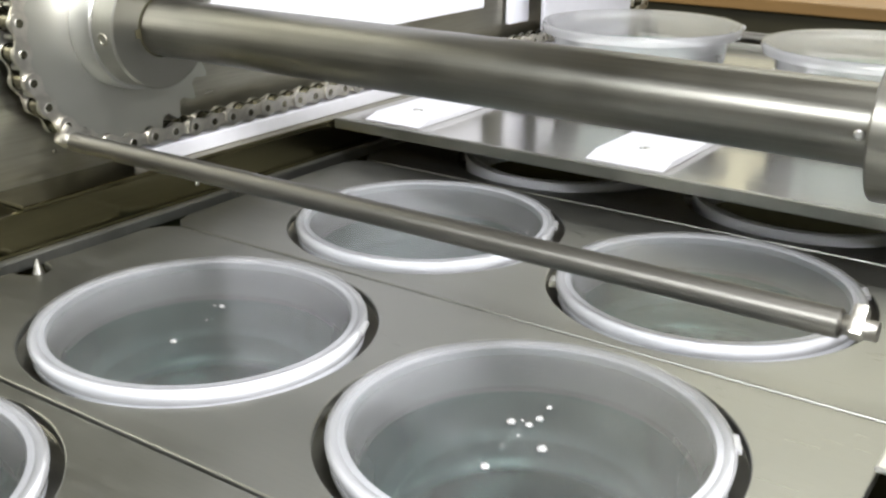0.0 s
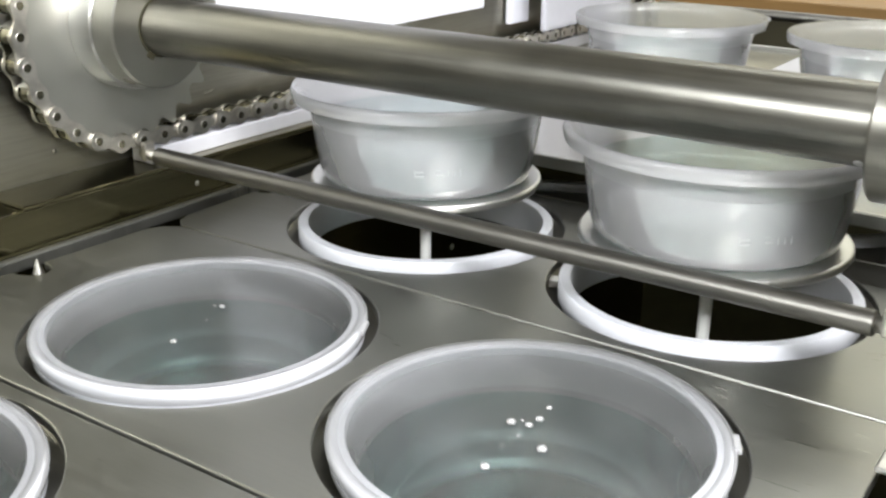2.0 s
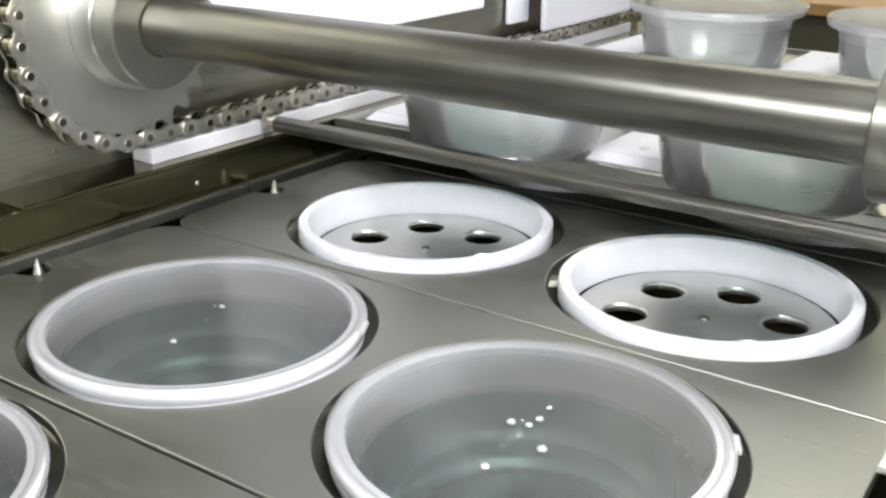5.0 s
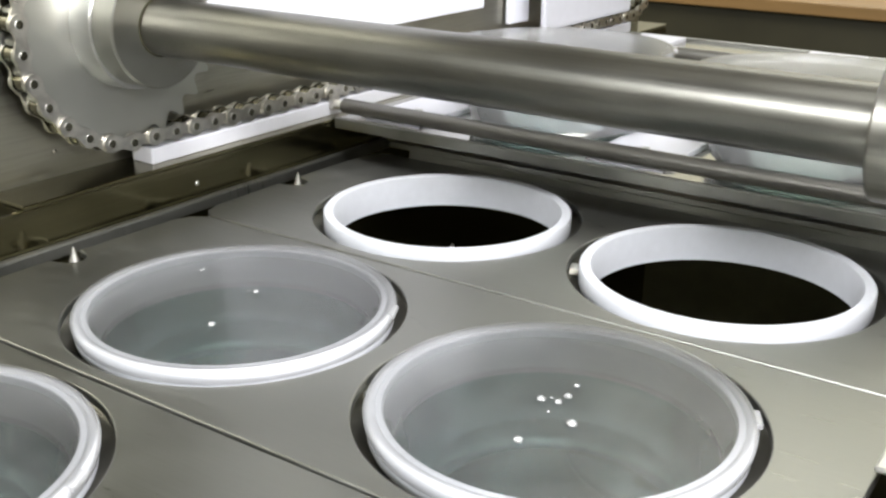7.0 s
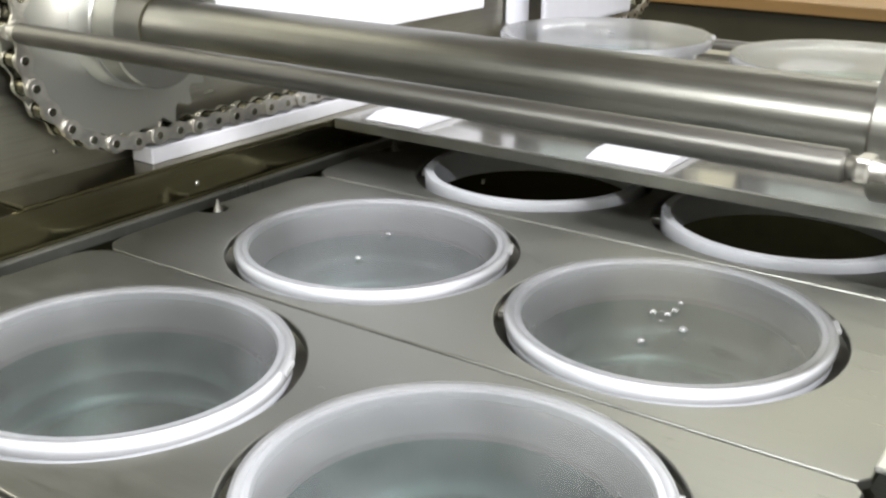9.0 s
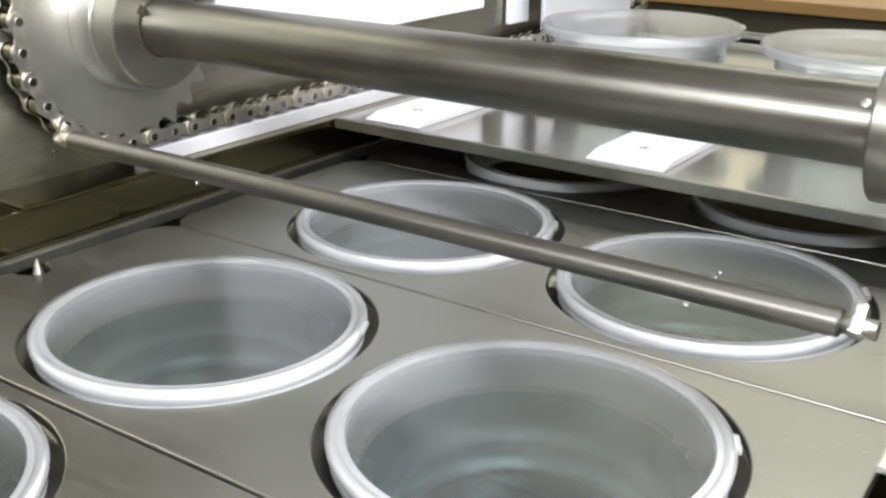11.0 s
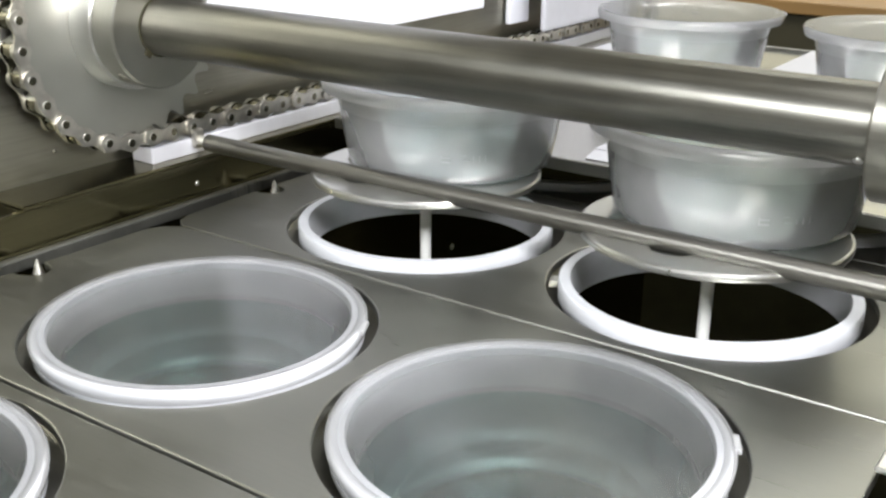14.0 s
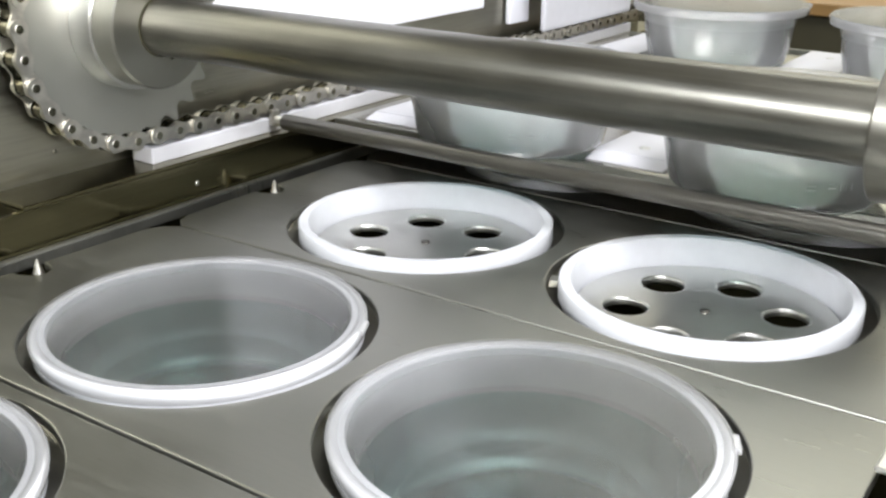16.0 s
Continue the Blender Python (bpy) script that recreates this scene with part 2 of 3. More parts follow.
def plate_outline():
    """Outline of one plate about the middle of its first ring, with clipped corners and a notch at each end."""
    y0, y1 = -ROW / 2 + 0.0003 + 0.0007, ROW / 2 + 0.0003 - 0.0007
    xl, xr = -0.0985, LANE + 0.0900
    pts = [(xl + 0.010, y0), (xr - 0.003, y0), (xr, y0 + 0.004)]
    for k in range(9):
        a = -math.pi / 2 - math.pi * k / 8
        pts.append((xr + 0.001 + 0.0075 * math.cos(a), PIN_Y + 0.0065 * math.sin(a)))
    pts += [(xr, y1 - 0.004), (xr - 0.003, y1), (xl + 0.010, y1), (xl + 0.003, y1 - 0.005), (xl, y1 - 0.013)]
    for k in range(9):
        a = math.pi / 2 - math.pi * k / 8
        pts.append((xl - 0.001 + 0.0115 * math.cos(a), PIN_Y + 0.0075 * math.sin(a)))
    pts += [(xl, y0 + 0.013), (xl + 0.003, y0 + 0.005)]
    return pts


def build_plate():
    thing = empty("carrier_plate")
    bm = wrap_polygon(bmesh.new(), plate_outline(), [(0, 0, 0.0640), (LANE, 0, 0.0640)], PLATE_Z - 0.0035, PLATE_Z)
    body = part("plate", bm, M_PLATE, thing)
    bv = body.modifiers.new("edge", "BEVEL")
    bv.width, bv.segments, bv.limit_method, bv.angle_limit = 0.0006, 2, "ANGLE", radians(50)
    for cx in (0, LANE):
        bm = bmesh.new()
        lathe(bm, [(0.0540, -0.0165), (0.0540, -0.0012), (0.0544, -0.0006), (0.0585, -0.0006), (0.0590, -0.0012), (0.0590, -0.0085), (0.0575, -0.0105), (0.0565, -0.0165)], 96, closed=True)
        ring = part("cup_ring", bm, M_RING, thing, "white collar that holds a cup")
        ring.location = (cx, 0, 0)
        sharp(ring, 40)
        bm = bmesh.new()
        lathe(bm, [(0.0655, -0.0036), (0.0650, -0.0062), (0.0577, -0.0066), (0.0577, -0.0082), (0.0672, -0.0082), (0.0672, -0.0036)], 64, closed=True)
        seat = part("ring_seat", bm, M_GAP, thing, "dark recessed steel seat")
        seat.location = (cx, 0, PLATE_Z)
        for ang in (197,):
            bm = bmesh.new()
            box(bm, 0.0588, 0.0636, -0.003, 0.003, -0.0064, -0.0030, 0.0006)
            clip = part("ring_clip", bm, M_DISC, thing, "small steel clip")
            clip.matrix_basis = pose(cx, 0, PLATE_Z, 0, 0, ang)
    for px in (PIN_X, RIGHT_PIN):
        bm = bmesh.new()
        solid_lathe(bm, [(0.0036, -0.010), (0.0036, -0.0030), (0.0032, -0.0024), (0.0006, 0.0058), (0.0002, 0.0062)], 20)
        pin = part("locating_pin", bm, M_ROD, thing, "pointed bright steel pin")
        pin.location = (px, PIN_Y, PLATE_Z - 0.001)
        sharp(pin)
    bm = bmesh.new()
    solid_lathe(bm, [(0.0062, -0.0030), (0.0062, 0.0016), (0.0056, 0.0022), (0.0033, 0.0022)], 6)
    nut = part("pin_nut", bm, M_DISC, thing, "bright hexagon nut")
    nut.location = (RIGHT_PIN, PIN_Y, PLATE_Z)
    bm = box(bmesh.new(), -0.075, LANE + 0.075, -ROW / 2 + 0.0018, -ROW / 2 + 0.0040, PLATE_Z - 0.0100, PLATE_Z - 0.0034, 0.0004)
    part("stiffening_flange", bm, M_PLATE, thing, "folded lower edge")
    tagged(thing, "satin stainless carrier plate with two white cup rings", "plate", "carrier plates of the conveyor")
    return thing


# ---- cups ----
def cup_profile(off=0.0):
    """Outer wall of the cup from the foot to the flared rim."""
    return [(0.0400 - off, 0.0000 + off), (0.0455 - off, 0.0004 + off), (0.0472 - off, 0.0022 + off), (0.0482 - off, 0.006), (0.0500 - off, 0.016), (0.0514 - off, 0.0255), (0.0516 - off, 0.0275)]


def build_cup():
    thing = empty("sealed_cup")
    bm = bmesh.new()
    outer = cup_profile()
    inner = cup_profile(0.0007)[::-1]
    inner[-1] = (0.0400, 0.0007)
    r = lathe(bm, outer + inner, 72)
    body = part("cup_body", bm, M_CUP, thing, "frosted clear plastic wall")
    sharp(body, 50)
    bm = bmesh.new()
    solid_lathe(bm, [(0.0400, 0.0000), (0.0400, 0.0007)], 72)
    sharp(part("cup_base", bm, M_BASE, thing, "clear plastic base"), 40)
    bm = bmesh.new()
    lathe(bm, [(0.0516, 0.0275), (0.0521, 0.0300), (0.0532, 0.0330), (0.0550, 0.0354), (0.0572, 0.0368), (0.0588, 0.0372), (0.0591, 0.0364), (0.0592, 0.0357), (0.0596, 0.0357), (0.0600, 0.0372), (0.0603, 0.0396), (0.0594, 0.0410), (0.0582, 0.0411),
               (0.0568, 0.0406), (0.0554, 0.0396), (0.0541, 0.0380), (0.0530, 0.0358), (0.0521, 0.0330), (0.0514, 0.0300), (0.0509, 0.0275)], 96, closed=True)
    rim = part("flared_rim", bm, M_LIP, thing, "milky flared rim")
    sharp(rim, 60)
    bm = bmesh.new()
    box(bm, 0.0588, 0.0612, -0.0045, 0.0045, 0.0392, 0.0413, 0.0006)
    tab = part("film_tab", bm, M_LIP, thing, "folded film tab at the rim")
    tab.matrix_basis = pose(0, 0, 0, 0, 0, 26)
    bm = bmesh.new()
    lid = lathe(bm, [(0.0594, 0.0414), (0.0560, 0.0413), (0.045, 0.0408), (0.030, 0.0404), (0.012, 0.0402)], 64)
    bm.faces.new(lid[-1])
    film = part("sealing_film", bm, M_FILM, thing, "taut clear sealing film")
    sharp(film, 60)
    bm = bmesh.new()
    w = lathe(bm, [(0.0390, 0.0012), (0.0440, 0.0016), (0.0460, 0.0030), (0.0471, 0.0062), (0.0489, 0.0160), (0.0501, 0.0250), (0.0502, 0.0256), (0.0492, 0.0251), (0.0450, 0.0249), (0.0300, 0.0248)], 64)
    bm.faces.new(w[-1])
    bm.faces.new(w[0][::-1])
    water = part("water", bm, M_WATER, thing, "clear water")
    sharp(water, 40)
    marks = [(-58, 0.0156, 0.0040, 0.0008), (-58, 0.0138, 0.0040, 0.0008), (-58, 0.0120, 0.0040, 0.0008), (-60, 0.0138, 0.0006, 0.0044), (-49, 0.0150, 0.0022, 0.0007),
             (-48, 0.0128, 0.0030, 0.0007), (-44, 0.0136, 0.0006, 0.0036), (-41, 0.0132, 0.0006, 0.0030), (-38, 0.0136, 0.0006, 0.0036)]
    for a0, z, wd, ht in marks:
        bm = bmesh.new()
        rad = 0.0494
        box(bm, rad - 0.0002, rad + 0.0004, -wd / 2, wd / 2, z - ht / 2, z + ht / 2, 0.0002)
        bar = part("embossed_mark", bm, M_LIP, thing, "small raised moulding mark")
        bar.matrix_basis = pose(0, 0, 0, 0, 0, a0)
    tagged(thing, "clear plastic cup of water sealed with film", "cup", "sealed cups on the conveyor")
    return thing


def add_drops(cup, spots):
    for x, y, r in spots:
        bm = bmesh.new()
        solid_lathe(bm, [(r, 0.0), (r * 0.92, r * 0.35), (r * 0.6, r * 0.7), (r * 0.15, r * 0.85)], 14)
        d = part("water_drop", bm, M_DROP, cup, "clear condensation drop", True)
        d.location = (x, y, 0.0409)


# ---- pusher rods, chain, shaft ----
def build_rod():
    thing = empty("pusher_rod")
    bm = bmesh.new()
    solid_lathe(bm, [(0.0036, -0.1080), (0.0042, -0.1074), (0.0042, 0.2136), (0.0036, 0.2142)], 24, "x")
    rod = part("rod", bm, M_ROD, thing)
    sharp(rod)
    for x0, x1, r in ((-0.1180, -0.1070, 0.0028), (0.2130, 0.2235, 0.0028)):
        bm = bmesh.new()
        solid_lathe(bm, [(r, x0), (r, x1)], 16, "x")
        part("end_screw", bm, M_CHAIN, thing, "bright end screw")
    for x0, x1 in ((-0.1166, -0.1130), (0.2160, 0.2200)):
        bm = bmesh.new()
        box(bm, x0, x1, -0.0030, 0.0030, -0.0030, 0.0060, 0.0010)
        part("chain_bracket", bm, M_CHAIN, thing, "bright steel chain bracket")
    tagged(thing, "slim steel pusher rod carried by the chain", "rod", "pusher rods on the chain")
    return thing


def link_plate(bm, x0, x1):
    """Figure-eight side plate of a roller chain link, in the y-z plane, between x0 and x1."""
    pts = []
    for k in range(9):
        a = -math.pi / 2 + math.pi * k / 8
        pts.append((PITCH / 2 + 0.0043 * math.cos(a), 0.0043 * math.sin(a)))
    pts.append((0.0, 0.0026))
    for k in range(9):
        a = math.pi / 2 + math.pi * k / 8
        pts.append((-PITCH / 2 + 0.0043 * math.cos(a), 0.0043 * math.sin(a)))
    pts.append((0.0, -0.0026))
    lo = [bm.verts.new((x0, y, z)) for y, z in pts]
    hi = [bm.verts.new((x1, y, z)) for y, z in pts]
    bm.faces.new(lo[::-1])
    bm.faces.new(hi)
    for k in range(len(pts)):
        j = (k + 1) % len(pts)
        bm.faces.new((lo[k], lo[j], hi[j], hi[k]))


def link_mesh(outer):
    bm = bmesh.new()
    d = 0.0047 if outer else 0.0033
    link_plate(bm, d, d + 0.0012)
    link_plate(bm, -d - 0.0012, -d)
    for y in (-PITCH / 2, PITCH / 2):
        if outer:
            solid_lathe(bm, [(0.0019, -0.0061), (0.0021, -0.0060), (0.0021, 0.0060), (0.0019, 0.0061)], 12, "x", (0, y, 0))
        else:
            solid_lathe(bm, [(0.0034, -0.0032), (0.0037, -0.0028), (0.0037, 0.0028), (0.0034, 0.0032)], 14, "x", (0, y, 0))
    bmesh.ops.recalc_face_normals(bm, faces=bm.faces)
    for f in bm.faces:
        f.smooth = False
        reach = [abs(v.co.x) for v in f.verts]
        f.material_index = 1 if max(reach) < 0.0033 or min(reach) > 0.00605 else 0
    me = bpy.data.meshes.new("link")
    bm.to_mesh(me)
    bm.free()
    me.materials.append(M_CHAIN)
    me.materials.append(M_ROLLER)
    return me


def build_chain():
    thing = empty("drive_chain")
    pair = (link_mesh(True), link_mesh(False))
    links = []
    for k in range(LINKS):
        ob = new("link", pair[k % 2])
        ob.parent = thing
        links.append(ob)
    tagged(thing, "oiled steel roller chain round the sprocket", "chain")
    return thing, links


def build_shaft():
    thing = empty("drive_shaft", pose(0, HUB_Y, HUB_Z))
    bm = bmesh.new()
    solid_lathe(bm, [(0.0118, -0.112), (0.0124, -0.1085), (0.0124, 0.212)], 64, "x")
    sharp(part("shaft", bm, M_SHAFT, thing))
    bm = bmesh.new()
    lathe(bm, [(0.0132, CHAIN_X - 0.012), (0.0272, CHAIN_X - 0.012), (0.0272, CHAIN_X + 0.0277), (0.0265, CHAIN_X + 0.0285), (0.0132, CHAIN_X + 0.0285)], 80, "x", True)
    hub = part("hub", bm, M_HUB, thing, "turned steel hub")
    sharp(hub, 30)
    bm = bmesh.new()
    lathe(bm, [(0.0270, CHAIN_X + 0.0028), (0.0292, CHAIN_X + 0.0030), (0.0292, CHAIN_X + 0.0125), (0.0284, CHAIN_X + 0.0150), (0.0271, CHAIN_X + 0.0152)], 80, "x")
    sharp(part("hub_band", bm, M_DISC, thing, "raised bright band"), 30)
    # flat dark ring over the bore, painted shade for the gap
    bm = bmesh.new()
    lathe(bm, [(0.0122, CHAIN_X + 0.0282), (0.0134, CHAIN_X + 0.0282)], 64, "x")
    part("bore_shade_ring", bm, M_DARK, thing, "flat dark ring for the shaded gap round the shaft")
    # toothed wheel
    teeth, pts = 27, []
    for k in range(teeth):
        for f, r in ((0.0, 0.0506), (0.16, 0.0512), (0.30, 0.0540), (0.44, 0.0568), (0.56, 0.0568), (0.70, 0.0540), (0.84, 0.0512)):
            a = 2 * math.pi * (k + f) / teeth
            pts.append((r * math.cos(a), r * math.sin(a)))
    bm = bmesh.new()
    lo = [bm.verts.new((CHAIN_X - 0.0028, y, z)) for y, z in pts]
    hi = [bm.verts.new((CHAIN_X + 0.0028, y, z)) for y, z in pts]
    bm.faces.new(lo[::-1])
    bm.faces.new(hi)
    for k in range(len(pts)):
        j = (k + 1) % len(pts)
        bm.faces.new((lo[k], lo[j], hi[j], hi[k]))
    part("sprocket", bm, M_WHEEL, thing, "toothed aluminium chain wheel")
    # solid block in near-black: paints the shade inside the keyway notch
    key = part("keyway", box(bmesh.new(), -0.0016, 0.0016, -0.0020, 0.0020, 0.0115, 0.0152, 0.0003), M_SHADE, thing, "near-black block for the shaded keyway notch")
    key.matrix_basis = pose(CHAIN_X + 0.0275, 0, 0, 186 - 90, 0, 0)
    for a in (186,):  # one set screw
        bm = bmesh.new()
        solid_lathe(bm, [(0.0030, 0.0262), (0.0030, 0.0274), (0.0026, 0.0277), (0.0015, 0.0277), (0.0014, 0.0264)], 16)
        screw = part("set_screw", bm, M_GAP, thing, "dark recessed set screw")
        screw.matrix_basis = pose(CHAIN_X + 0.0220, 0, 0, a - 90, 0, 0)
    for a in (182,):
        bm = bmesh.new()
        solid_lathe(bm, [(0.0016, 0.0115), (0.0016, 0.01252), (0.0008, 0.0126)], 12)
        screw = part("grub_screw", bm, M_DISC, thing, "bright grub screw")
        screw.matrix_basis = pose(0.2045, 0, 0, a - 90, 0, 0)
    bm = bmesh.new()
    solid_lathe(bm, [(0.0120, 0.2085), (0.0210, 0.2085), (0.0216, 0.2092), (0.0216, 0.232), (0.0210, 0.2328)], 64, "x")
    sharp(part("end_hub", bm, M_SHAFT, thing, "turned aluminium hub"))
    tagged(thing, "turned stainless drive shaft with sprocket and hubs", "shaft")
    return thing


# ---- fixed machine frame ----
def build_frame():
    def fixed(name, bm, mat, label, category="", kind="structure"):
        ob = finish(name, bm, mat, None, "", False)
        tagged(ob, label, category, "", kind)
        return ob

    fixed("wall_side_panel", box(bmesh.new(), -0.1475, -0.1375, -0.30, 0.66, -0.35, 0.32), M_WALL, "grey brushed steel side panel of the machine", "panel")
    # folded guide rail under the chain
    bm = bmesh.new()
    box(bm, -0.1372, -0.1095, 0.005, 0.66, 0.0165, 0.0185, 0.0007)
    fixed("guide_ledge", bm, M_RAIL, "folded bright steel ledge along the conveyor", "rail")
    fixed("guide_wall", box(bmesh.new(), -0.1125, -0.1100, -0.36, 0.66, -0.300, 0.0163, 0.0003), M_RAIL, "polished steel guide wall beside the plates", "rail")
    fixed("guide_lip", box(bmesh.new(), -0.1098, -0.1062, -0.30, 0.66, -0.0075, -0.0012, 0.0012), M_PLATE, "thin steel lip along the plate edge", "rail")
    fixed("guide_wall_right", box(bmesh.new(), 0.2500, 0.2525, -0.30, 0.66, -0.045, 0.0163, 0.0003), M_RAIL, "polished steel guide wall beside the plates", "rail")
    fixed("wall_side_panel_right", box(bmesh.new(), 0.2800, 0.2900, 0.02, 0.66, -0.35, 0.32), M_WALL, "grey brushed steel side panel of the machine", "panel")
    fixed("guide_finger", box(bmesh.new(), 0.2282, 0.2500, 0.0310, 0.0440, 0.0010, 0.0030, 0.0008), M_DISC, "small bright steel guide finger over the plates", "guide", "")
    fixed("ledge_end", box(bmesh.new(), -0.1372, -0.1128, 0.0052, 0.0072, -0.045, 0.0163, 0.0003), M_RAIL, "folded steel end of the guide ledge", "rail")
    for x, y, z, r in ((-0.1374, 0.0427, 0.0299, 0.0010), (-0.1099, 0.1010, 0.0058, 0.0012), (-0.1099, 0.3245, -0.0932, 0.0022), (-0.1099, 0.3620, -0.0561, 0.0018)):
        bm = bmesh.new()
        solid_lathe(bm, [(r, x - 0.001), (r, x + 0.0003), (r * 0.5, x + 0.0006)], 12, "x", (0, y, z))
        fixed("rivet", bm, M_DISC if z < 0.02 else M_GAP, "tiny steel rivet in the machine wall", "rivet", "")
    # white chain slide
    bm = bmesh.new()
    box(bm, -0.1310, -0.1165, 0.0806, 0.600, 0.0185, 0.0262, 0.0007)
    fixed("chain_slide", bm, M_UHMW, "white plastic slide strip under the chain", "slide strip", "")
    # well under the plates; its shade is put into the near-black colour
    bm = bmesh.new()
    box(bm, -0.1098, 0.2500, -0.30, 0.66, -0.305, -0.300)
    fixed("well_floor", bm, M_DARK, "near-black floor of the machine well, shade in its colour", "floor")
    fixed("well_end", box(bmesh.new(), -0.1098, 0.2500, 0.655, 0.66, -0.30, -0.05), M_DARK, "near-black end wall of the machine well, shade in its colour", "panel")
    fixed("well_front", box(bmesh.new(), -0.1098, 0.2500, -0.36, -0.355, -0.30, -0.05), M_DARK, "near-black end wall of the machine well, shade in its colour", "panel")


def build_dead_plate():
    thing = empty("transfer_table")
    bm = box(bmesh.new(), -0.1085, 0.2480, 0.2060, 0.580, 0.0165, 0.0190, 0.0004)
    part("table_sheet", bm, M_DEAD, thing, "polished stainless sheet")
    bm = box(bmesh.new(), -0.1085, 0.2480, 0.2035, 0.2062, 0.0135, 0.0196, 0.0007)
    part("front_lip", bm, M_PLATE, thing, "satin folded front edge")
    for x0, x1 in ((-0.0930, -0.0560), (0.0440, 0.0850), (0.1870, 0.2250)):
        bm = bmesh.new()
        box(bm, x0, x1, 0.2115, 0.575, 0.0190, 0.0225, 0.0006)
        for v in bm.verts:
            if v.co.y < 0.25 and v.co.z > 0.021:
                v.co.y += 0.010
        pad = part("slide_pad", bm, M_UHMW, thing, "white plastic slide pad")
        for y in (0.236, 0.40, 0.55):
            bm = bmesh.new()
            solid_lathe(bm, [(0.0030, 0.0222), (0.0030, 0.0228), (0.0016, 0.0230), (0.0014, 0.0226)], 14)
            screw = part("pad_screw", bm, M_DISC, pad, "flush steel screw")
            screw.location = ((x0 + x1) / 2, y, 0)
    bm = box(bmesh.new(), -0.1085, 0.2480, 0.5800, 0.5830, 0.0120, 0.0215, 0.0006)
    part("rear_lip", bm, M_PLATE, thing, "satin folded rear edge")
    tagged(thing, "stainless transfer table with white slide pads", "table")


def build_lifter():
    thing = empty("lifting_disc")
    bm = wrap_polygon(bmesh.new(), [(0.0525 * math.cos(2 * math.pi * k / 80), 0.0525 * math.sin(2 * math.pi * k / 80)) for k in range(80)],
                      [(0.0315 * math.cos(radians(a)), 0.0315 * math.sin(radians(a)), 0.0088) for a in range(5, 365, 60)], -0.0036, 0.0)
    disc = part("disc", bm, M_DISC, thing)
    bv = disc.modifiers.new("edge", "BEVEL")
    bv.width, bv.segments, bv.limit_method, bv.angle_limit = 0.0013, 3, "ANGLE", radians(50)
    bm = bmesh.new()
    solid_lathe(bm, [(0.0026, -0.145), (0.0026, -0.0036)], 24)
    sharp(part("stem", bm, M_STEM, thing, "round lifting stem, whitened for its highlight"))
    bm = bmesh.new()
    solid_lathe(bm, [(0.0022, -0.0005), (0.0020, 0.0006), (0.0010, 0.0010)], 14)
    sharp(part("centre_screw", bm, M_ROD, thing, "small bright centre screw"))
    tagged(thing, "machined lifting disc with round holes on a stem", "disc", "lifting discs under the cups")
    return thing


def build_back():
    # white coated housing and chain guard beyond the shaft
    thing = empty("white_housing")
    part("housing_panel", box(bmesh.new(), -0.1373, -0.1330, 0.130, 0.395, 0.058, 0.30, 0.001), M_PANEL, thing)
    tagged(thing, "white coated housing panel on the side wall", "panel")
    thing = empty("chain_guard")
    bm = box(bmesh.new(), -0.1360, -0.1320, 0.428, 0.455, 0.0425, 0.20, 0.001)
    part("guard_back", bm, M_PANEL, thing, "grey white guard plate")
    bm = box(bmesh.new(), -0.1115, -0.1070, 0.435, 0.578, 0.0385, 0.20, 0.003)
    part("guard_front", bm, M_UHMW, thing, "white plastic guard plate")
    for z in (0.052, 0.085):
        bm = bmesh.new()
        solid_lathe(bm, [(0.0030, -0.1072), (0.0030, -0.1050), (0.0018, -0.1046)], 6, "x", (0, 0.566, z))
        part("guard_bolt", bm, M_GAP, thing, "dark hexagon bolt")
    tagged(thing, "white plastic chain guard with dark bolts", "guard")
    # near-black sheet added for the dark space behind the table, and bench beyond
    ob = finish("dark_backdrop_sheet", box(bmesh.new(), -1.0, 0.9, 0.66, 1.41, -0.16, -0.15, 0.001), M_SHADE, None, "", False)
    tagged(ob, "near-black sheet added for the dark space behind the table", "chute", "", "structure")
    bench = empty("back_bench")
    part("bench_top", box(bmesh.new(), -1.6, 1.6, 1.453, 2.2, -0.07, -0.05, 0.003), M_WOOD, bench)
    # added sheet: covers the lit wall, so the space under the bench reads dark
    part("bench_shade_sheet", box(bmesh.new(), -1.6, 1.6, 1.47, 1.49, -0.95, -0.0705), M_SHADE, bench, "near-black sheet added for the dark space under the bench")
    tagged(bench, "varnished wooden bench behind the machine", "bench")
    legs = finish("floor", box(bmesh.new(), -2.6, 2.8, -2.6, 2.8, -0.96, -0.95), M_FLOOR, None, "", False)
    tagged(legs, "grey room floor", "floor", "", "structure")
    for name, b in (("wall_north", (-2.6, 2.8, 2.8, 2.9, -0.95, 1.9)), ("wall_south", (-2.6, 2.8, -2.7, -2.6, -0.95, 1.9)),
                    ("wall_west", (-2.7, -2.6, -2.6, 2.8, -0.95, 1.9)), ("wall_east", (2.8, 2.9, -2.6, 2.8, -0.95, 1.9)), ("ceiling", (-2.6, 2.8, -2.6, 2.8, 1.9, 2.0))):
        ob = finish(name, box(bmesh.new(), *b), M_ROOM, None, "", False)
        tagged(ob, "plain painted " + ("ceiling" if name == "ceiling" else "room wall"), "ceiling" if name == "ceiling" else "wall", "", "structure")


# ---- build ----
build_frame()
build_dead_plate()
build_back()
shaft = build_shaft()
chain, links = build_chain()
first_rod = build_rod()
rods = [first_rod] + [copy_thing(first_rod, pose(0, 0, 0)) for k in range(4)]
first_plate = build_plate()
plates = [first_plate] + [copy_thing(first_plate, pose(0, 0, 0)) for k in range(5)]
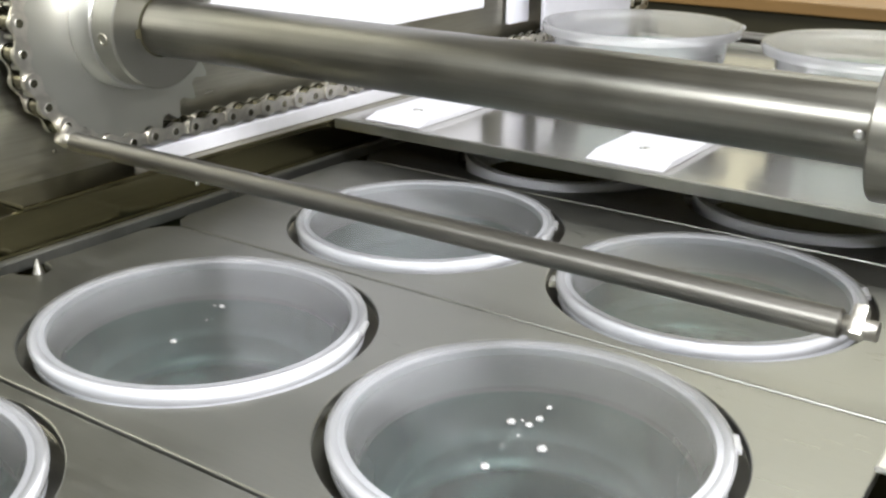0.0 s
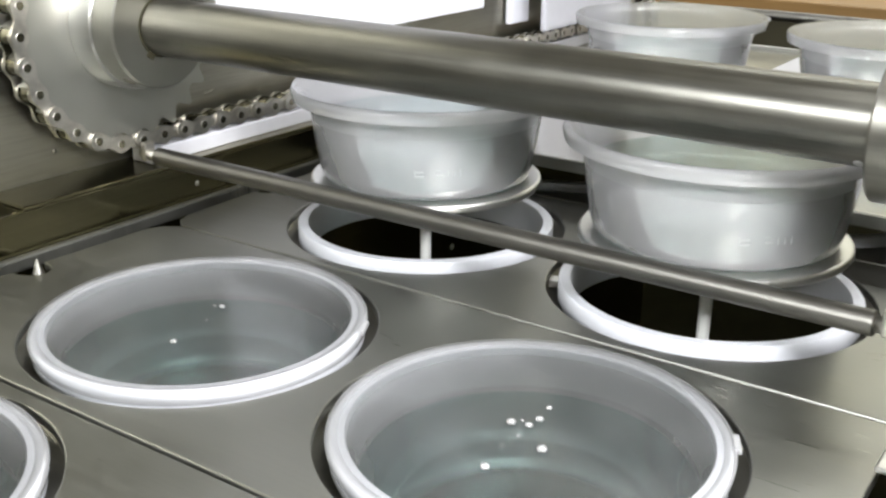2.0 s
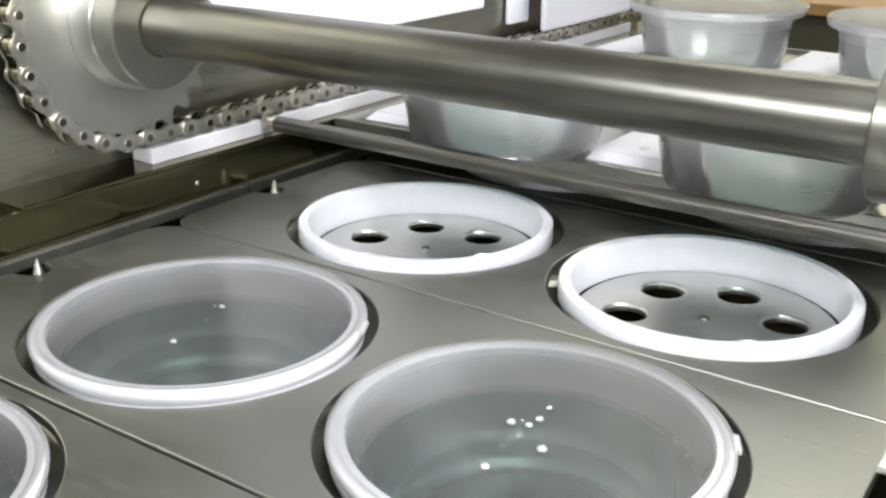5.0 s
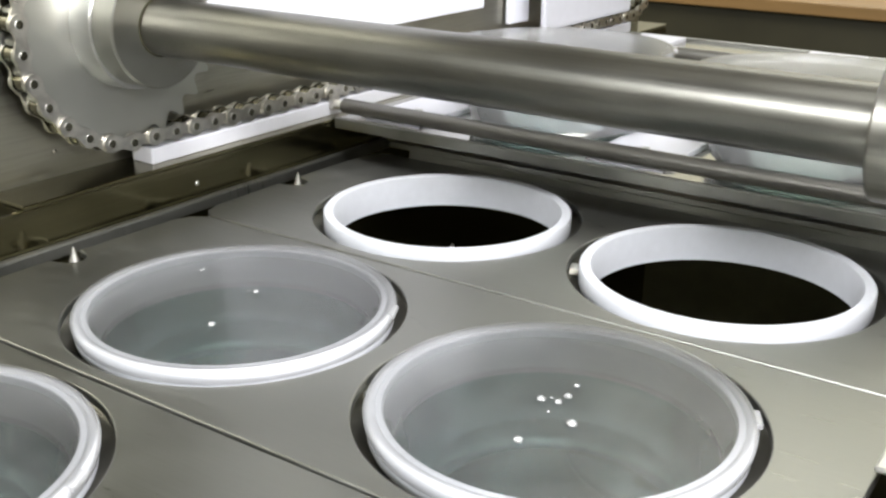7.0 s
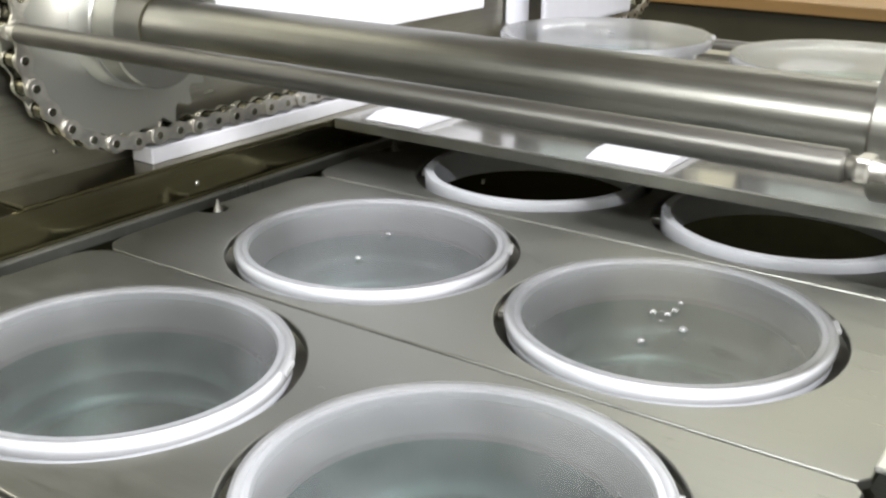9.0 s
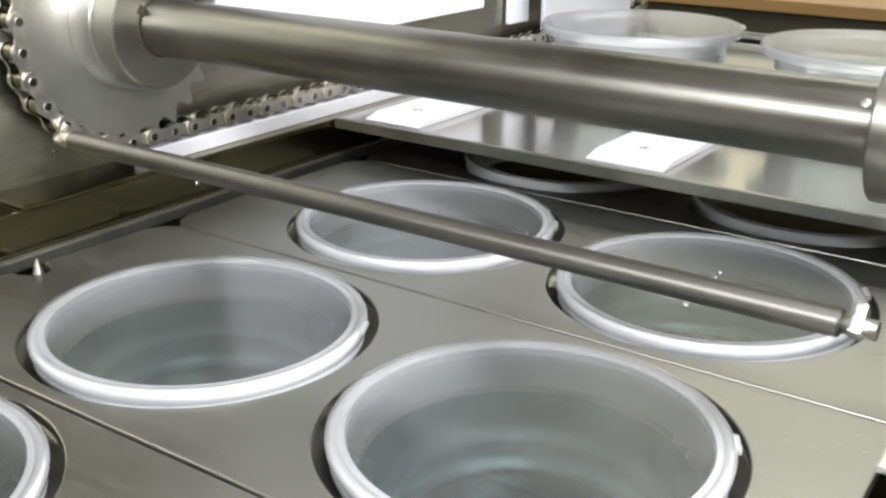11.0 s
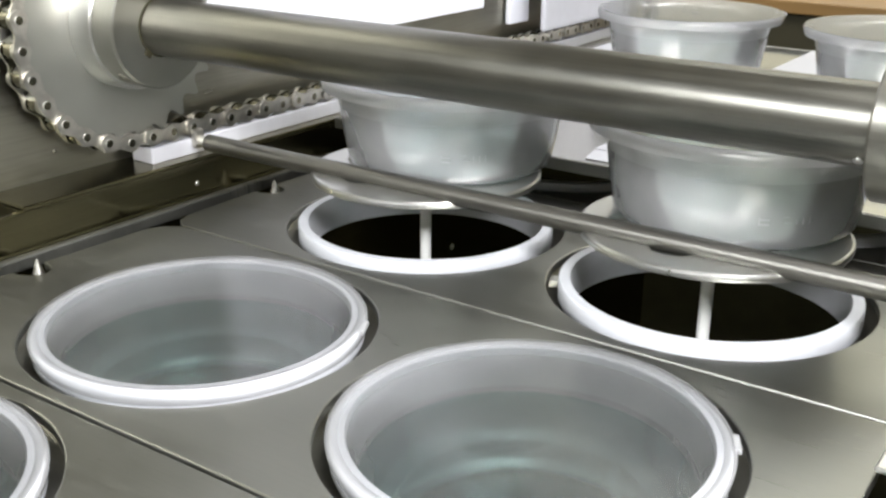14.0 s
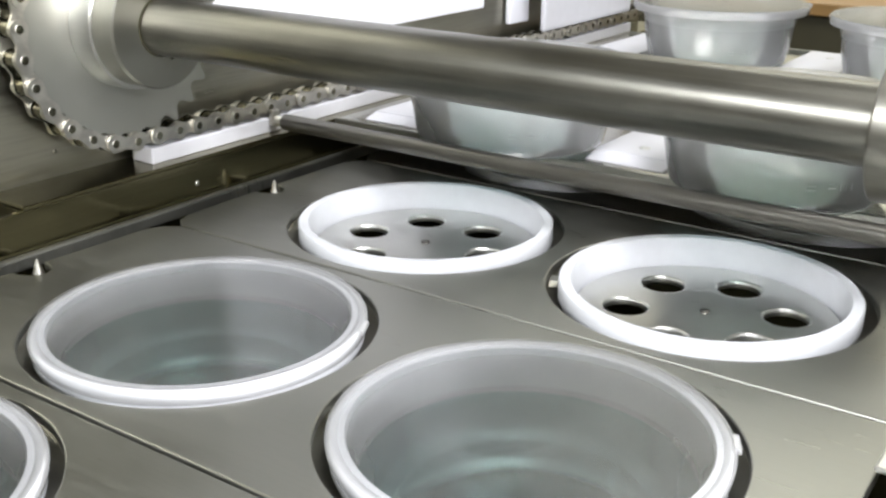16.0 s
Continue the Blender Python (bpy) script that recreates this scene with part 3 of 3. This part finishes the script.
lifters = [build_lifter()]
lifters.append(copy_thing(lifters[0], pose(0, 0, 0)))
lifters[1].rotation_euler.z = radians(20)
first_cup = build_cup()
# each cup: lane, row at the start (9: already on the transfer table)
CUPS = [(0, 1), (1, 1), (0, 0), (1, 0), (0, -1), (1, -1), (0, -2), (1, -2), (0, 9), (1, 9)]
cups = [first_cup] + [copy_thing(first_cup, pose(0, 0, 0)) for k in range(len(CUPS) - 1)]
add_drops(cups[3], [(0.0021, -0.0273, 0.0016), (0.0103, -0.0101, 0.0018), (-0.0049, -0.0018, 0.0016), (0.0004, -0.0005, 0.0014), (0.0011, 0.0046, 0.0015), (0.0, 0.0124, 0.0011),
                    (0.0009, -0.0075, 0.0007), (0.0, -0.0148, 0.0005), (-0.0027, 0.001, 0.0006)])
add_drops(cups[2], [(0.0095, -0.0222, 0.0014), (0.0009, 0.0092, 0.0012), (-0.0021, 0.0083, 0.0006), (0.0052, -0.0029, 0.0005), (-0.0207, -0.0130, 0.0005)])
add_drops(cups[0], [(0.0031, -0.0015, 0.0010), (0.0060, -0.0030, 0.0009), (-0.0060, 0.0040, 0.0007)])

STEPS = [0.2 * k for k in range(81)]


def cup_place(lane, row, t):
    """Where a cup stands at t seconds: in its plate, on the lifting disc, then pushed along the table by a rod."""
    x = LANE * lane
    if row == 9:
        push = between(TRAVEL, t) + 22 * PITCH + 0.0042 + CUP_FOOT
        if t < 5.7:
            return pose(x, push, 0.0226)
        k = min((t - 5.7) / 1.1, 1.0)
        return pose(x, push + 0.26 * k + 0.05 * k * k, 0.0226 - 0.05 * k - 0.16 * k * k, -75 * k)
    if row <= 1:
        rest = -CUP_H - 0.0004
        y0 = ROW * row + between(ADVANCE, t)
        up = max(rest, between(LIFT, t)) if abs(y0 - ROW) < 0.004 else rest
        rod = between(TRAVEL, t) - (0 if row == 1 else 22 * PITCH)
        push = rod + 0.0042 + CUP_FOOT
        second = row == 1 and t < 11 or row == 0 and t > 11
        if second and push > ROW and t - (0 if row == 1 else 11.1) > 1.9:
            return pose(x, push, max(0.0226, min(up, DISC_TOP)))
        if row == 1 and t >= 11:
            return pose(x, push, 0.0226)
        return pose(x, y0, up)


def motions():
    for k, rod in enumerate(rods):
        rows = []
        for t in STEPS:
            y, z, a = on_chain(between(TRAVEL, t) + (k - 1) * 22 * PITCH, ROD_R)
            rows.append((t, Matrix.Translation((0, y, z)) @ Matrix.Rotation(a, 4, "X")))
        walk(rod, rows)
    for k, link in enumerate(links):
        rows = []
        for t in STEPS:
            y, z, a = on_chain(between(TRAVEL, t) + (k + 0.5) * PITCH)
            rows.append((t, Matrix.Translation((CHAIN_X, y, z)) @ Matrix.Rotation(a, 4, "X")))
        walk(link, rows)
    walk(shaft, [(t, Matrix.Translation((0, HUB_Y, HUB_Z)) @ Matrix.Rotation((between(TRAVEL, t) - 0.033) / 0.0504, 4, "X")) for t in STEPS])
    for k, plate in enumerate(plates):
        if k < 5:
            walk(plate, [(t, pose(0, ROW * (k - 3) + d, 0)) for t, d in ADVANCE])
    # the leading plate tips down over the end of the conveyor
    walk(plates[5], [(0, pose(0, 2 * ROW, 0)), (6.0, pose(0, 2 * ROW, 0)), (6.3, pose(0, 2 * ROW + 0.0028, 0.0004, -1.5)), (6.5, pose(0, 2 * ROW + 0.006, 0.0006, -3.2)),
                     (7.0, pose(0, 2 * ROW + 0.0172, -0.0005, -6.5)), (7.25, pose(0, 2 * ROW + 0.026, -0.010, -12)), (7.5, pose(0, 2 * ROW + 0.034, -0.035, -28)),
                     (8.0, pose(0, 2 * ROW + 0.045, -0.115, -62)), (8.5, pose(0, 2 * ROW + 0.035, -0.180, -95)), (9.2, pose(0, 2 * ROW + 0.005, -0.235, -150)),
                     (10.0, pose(0, 2 * ROW - 0.05, -0.245, -178)), (16.0, pose(0, 2 * ROW - 0.08, -0.245, -180))])
    for k, disc in enumerate(lifters):
        walk(disc, [(t, pose(LANE * k, ROW, z, 0, 0, 20 * k)) for t, z in LIFT])
    for cup, (lane, row) in zip(cups, CUPS):
        walk(cup, [(t, cup_place(lane, row, t)) for t in [0.1 * k for k in range(161)]])


motions()
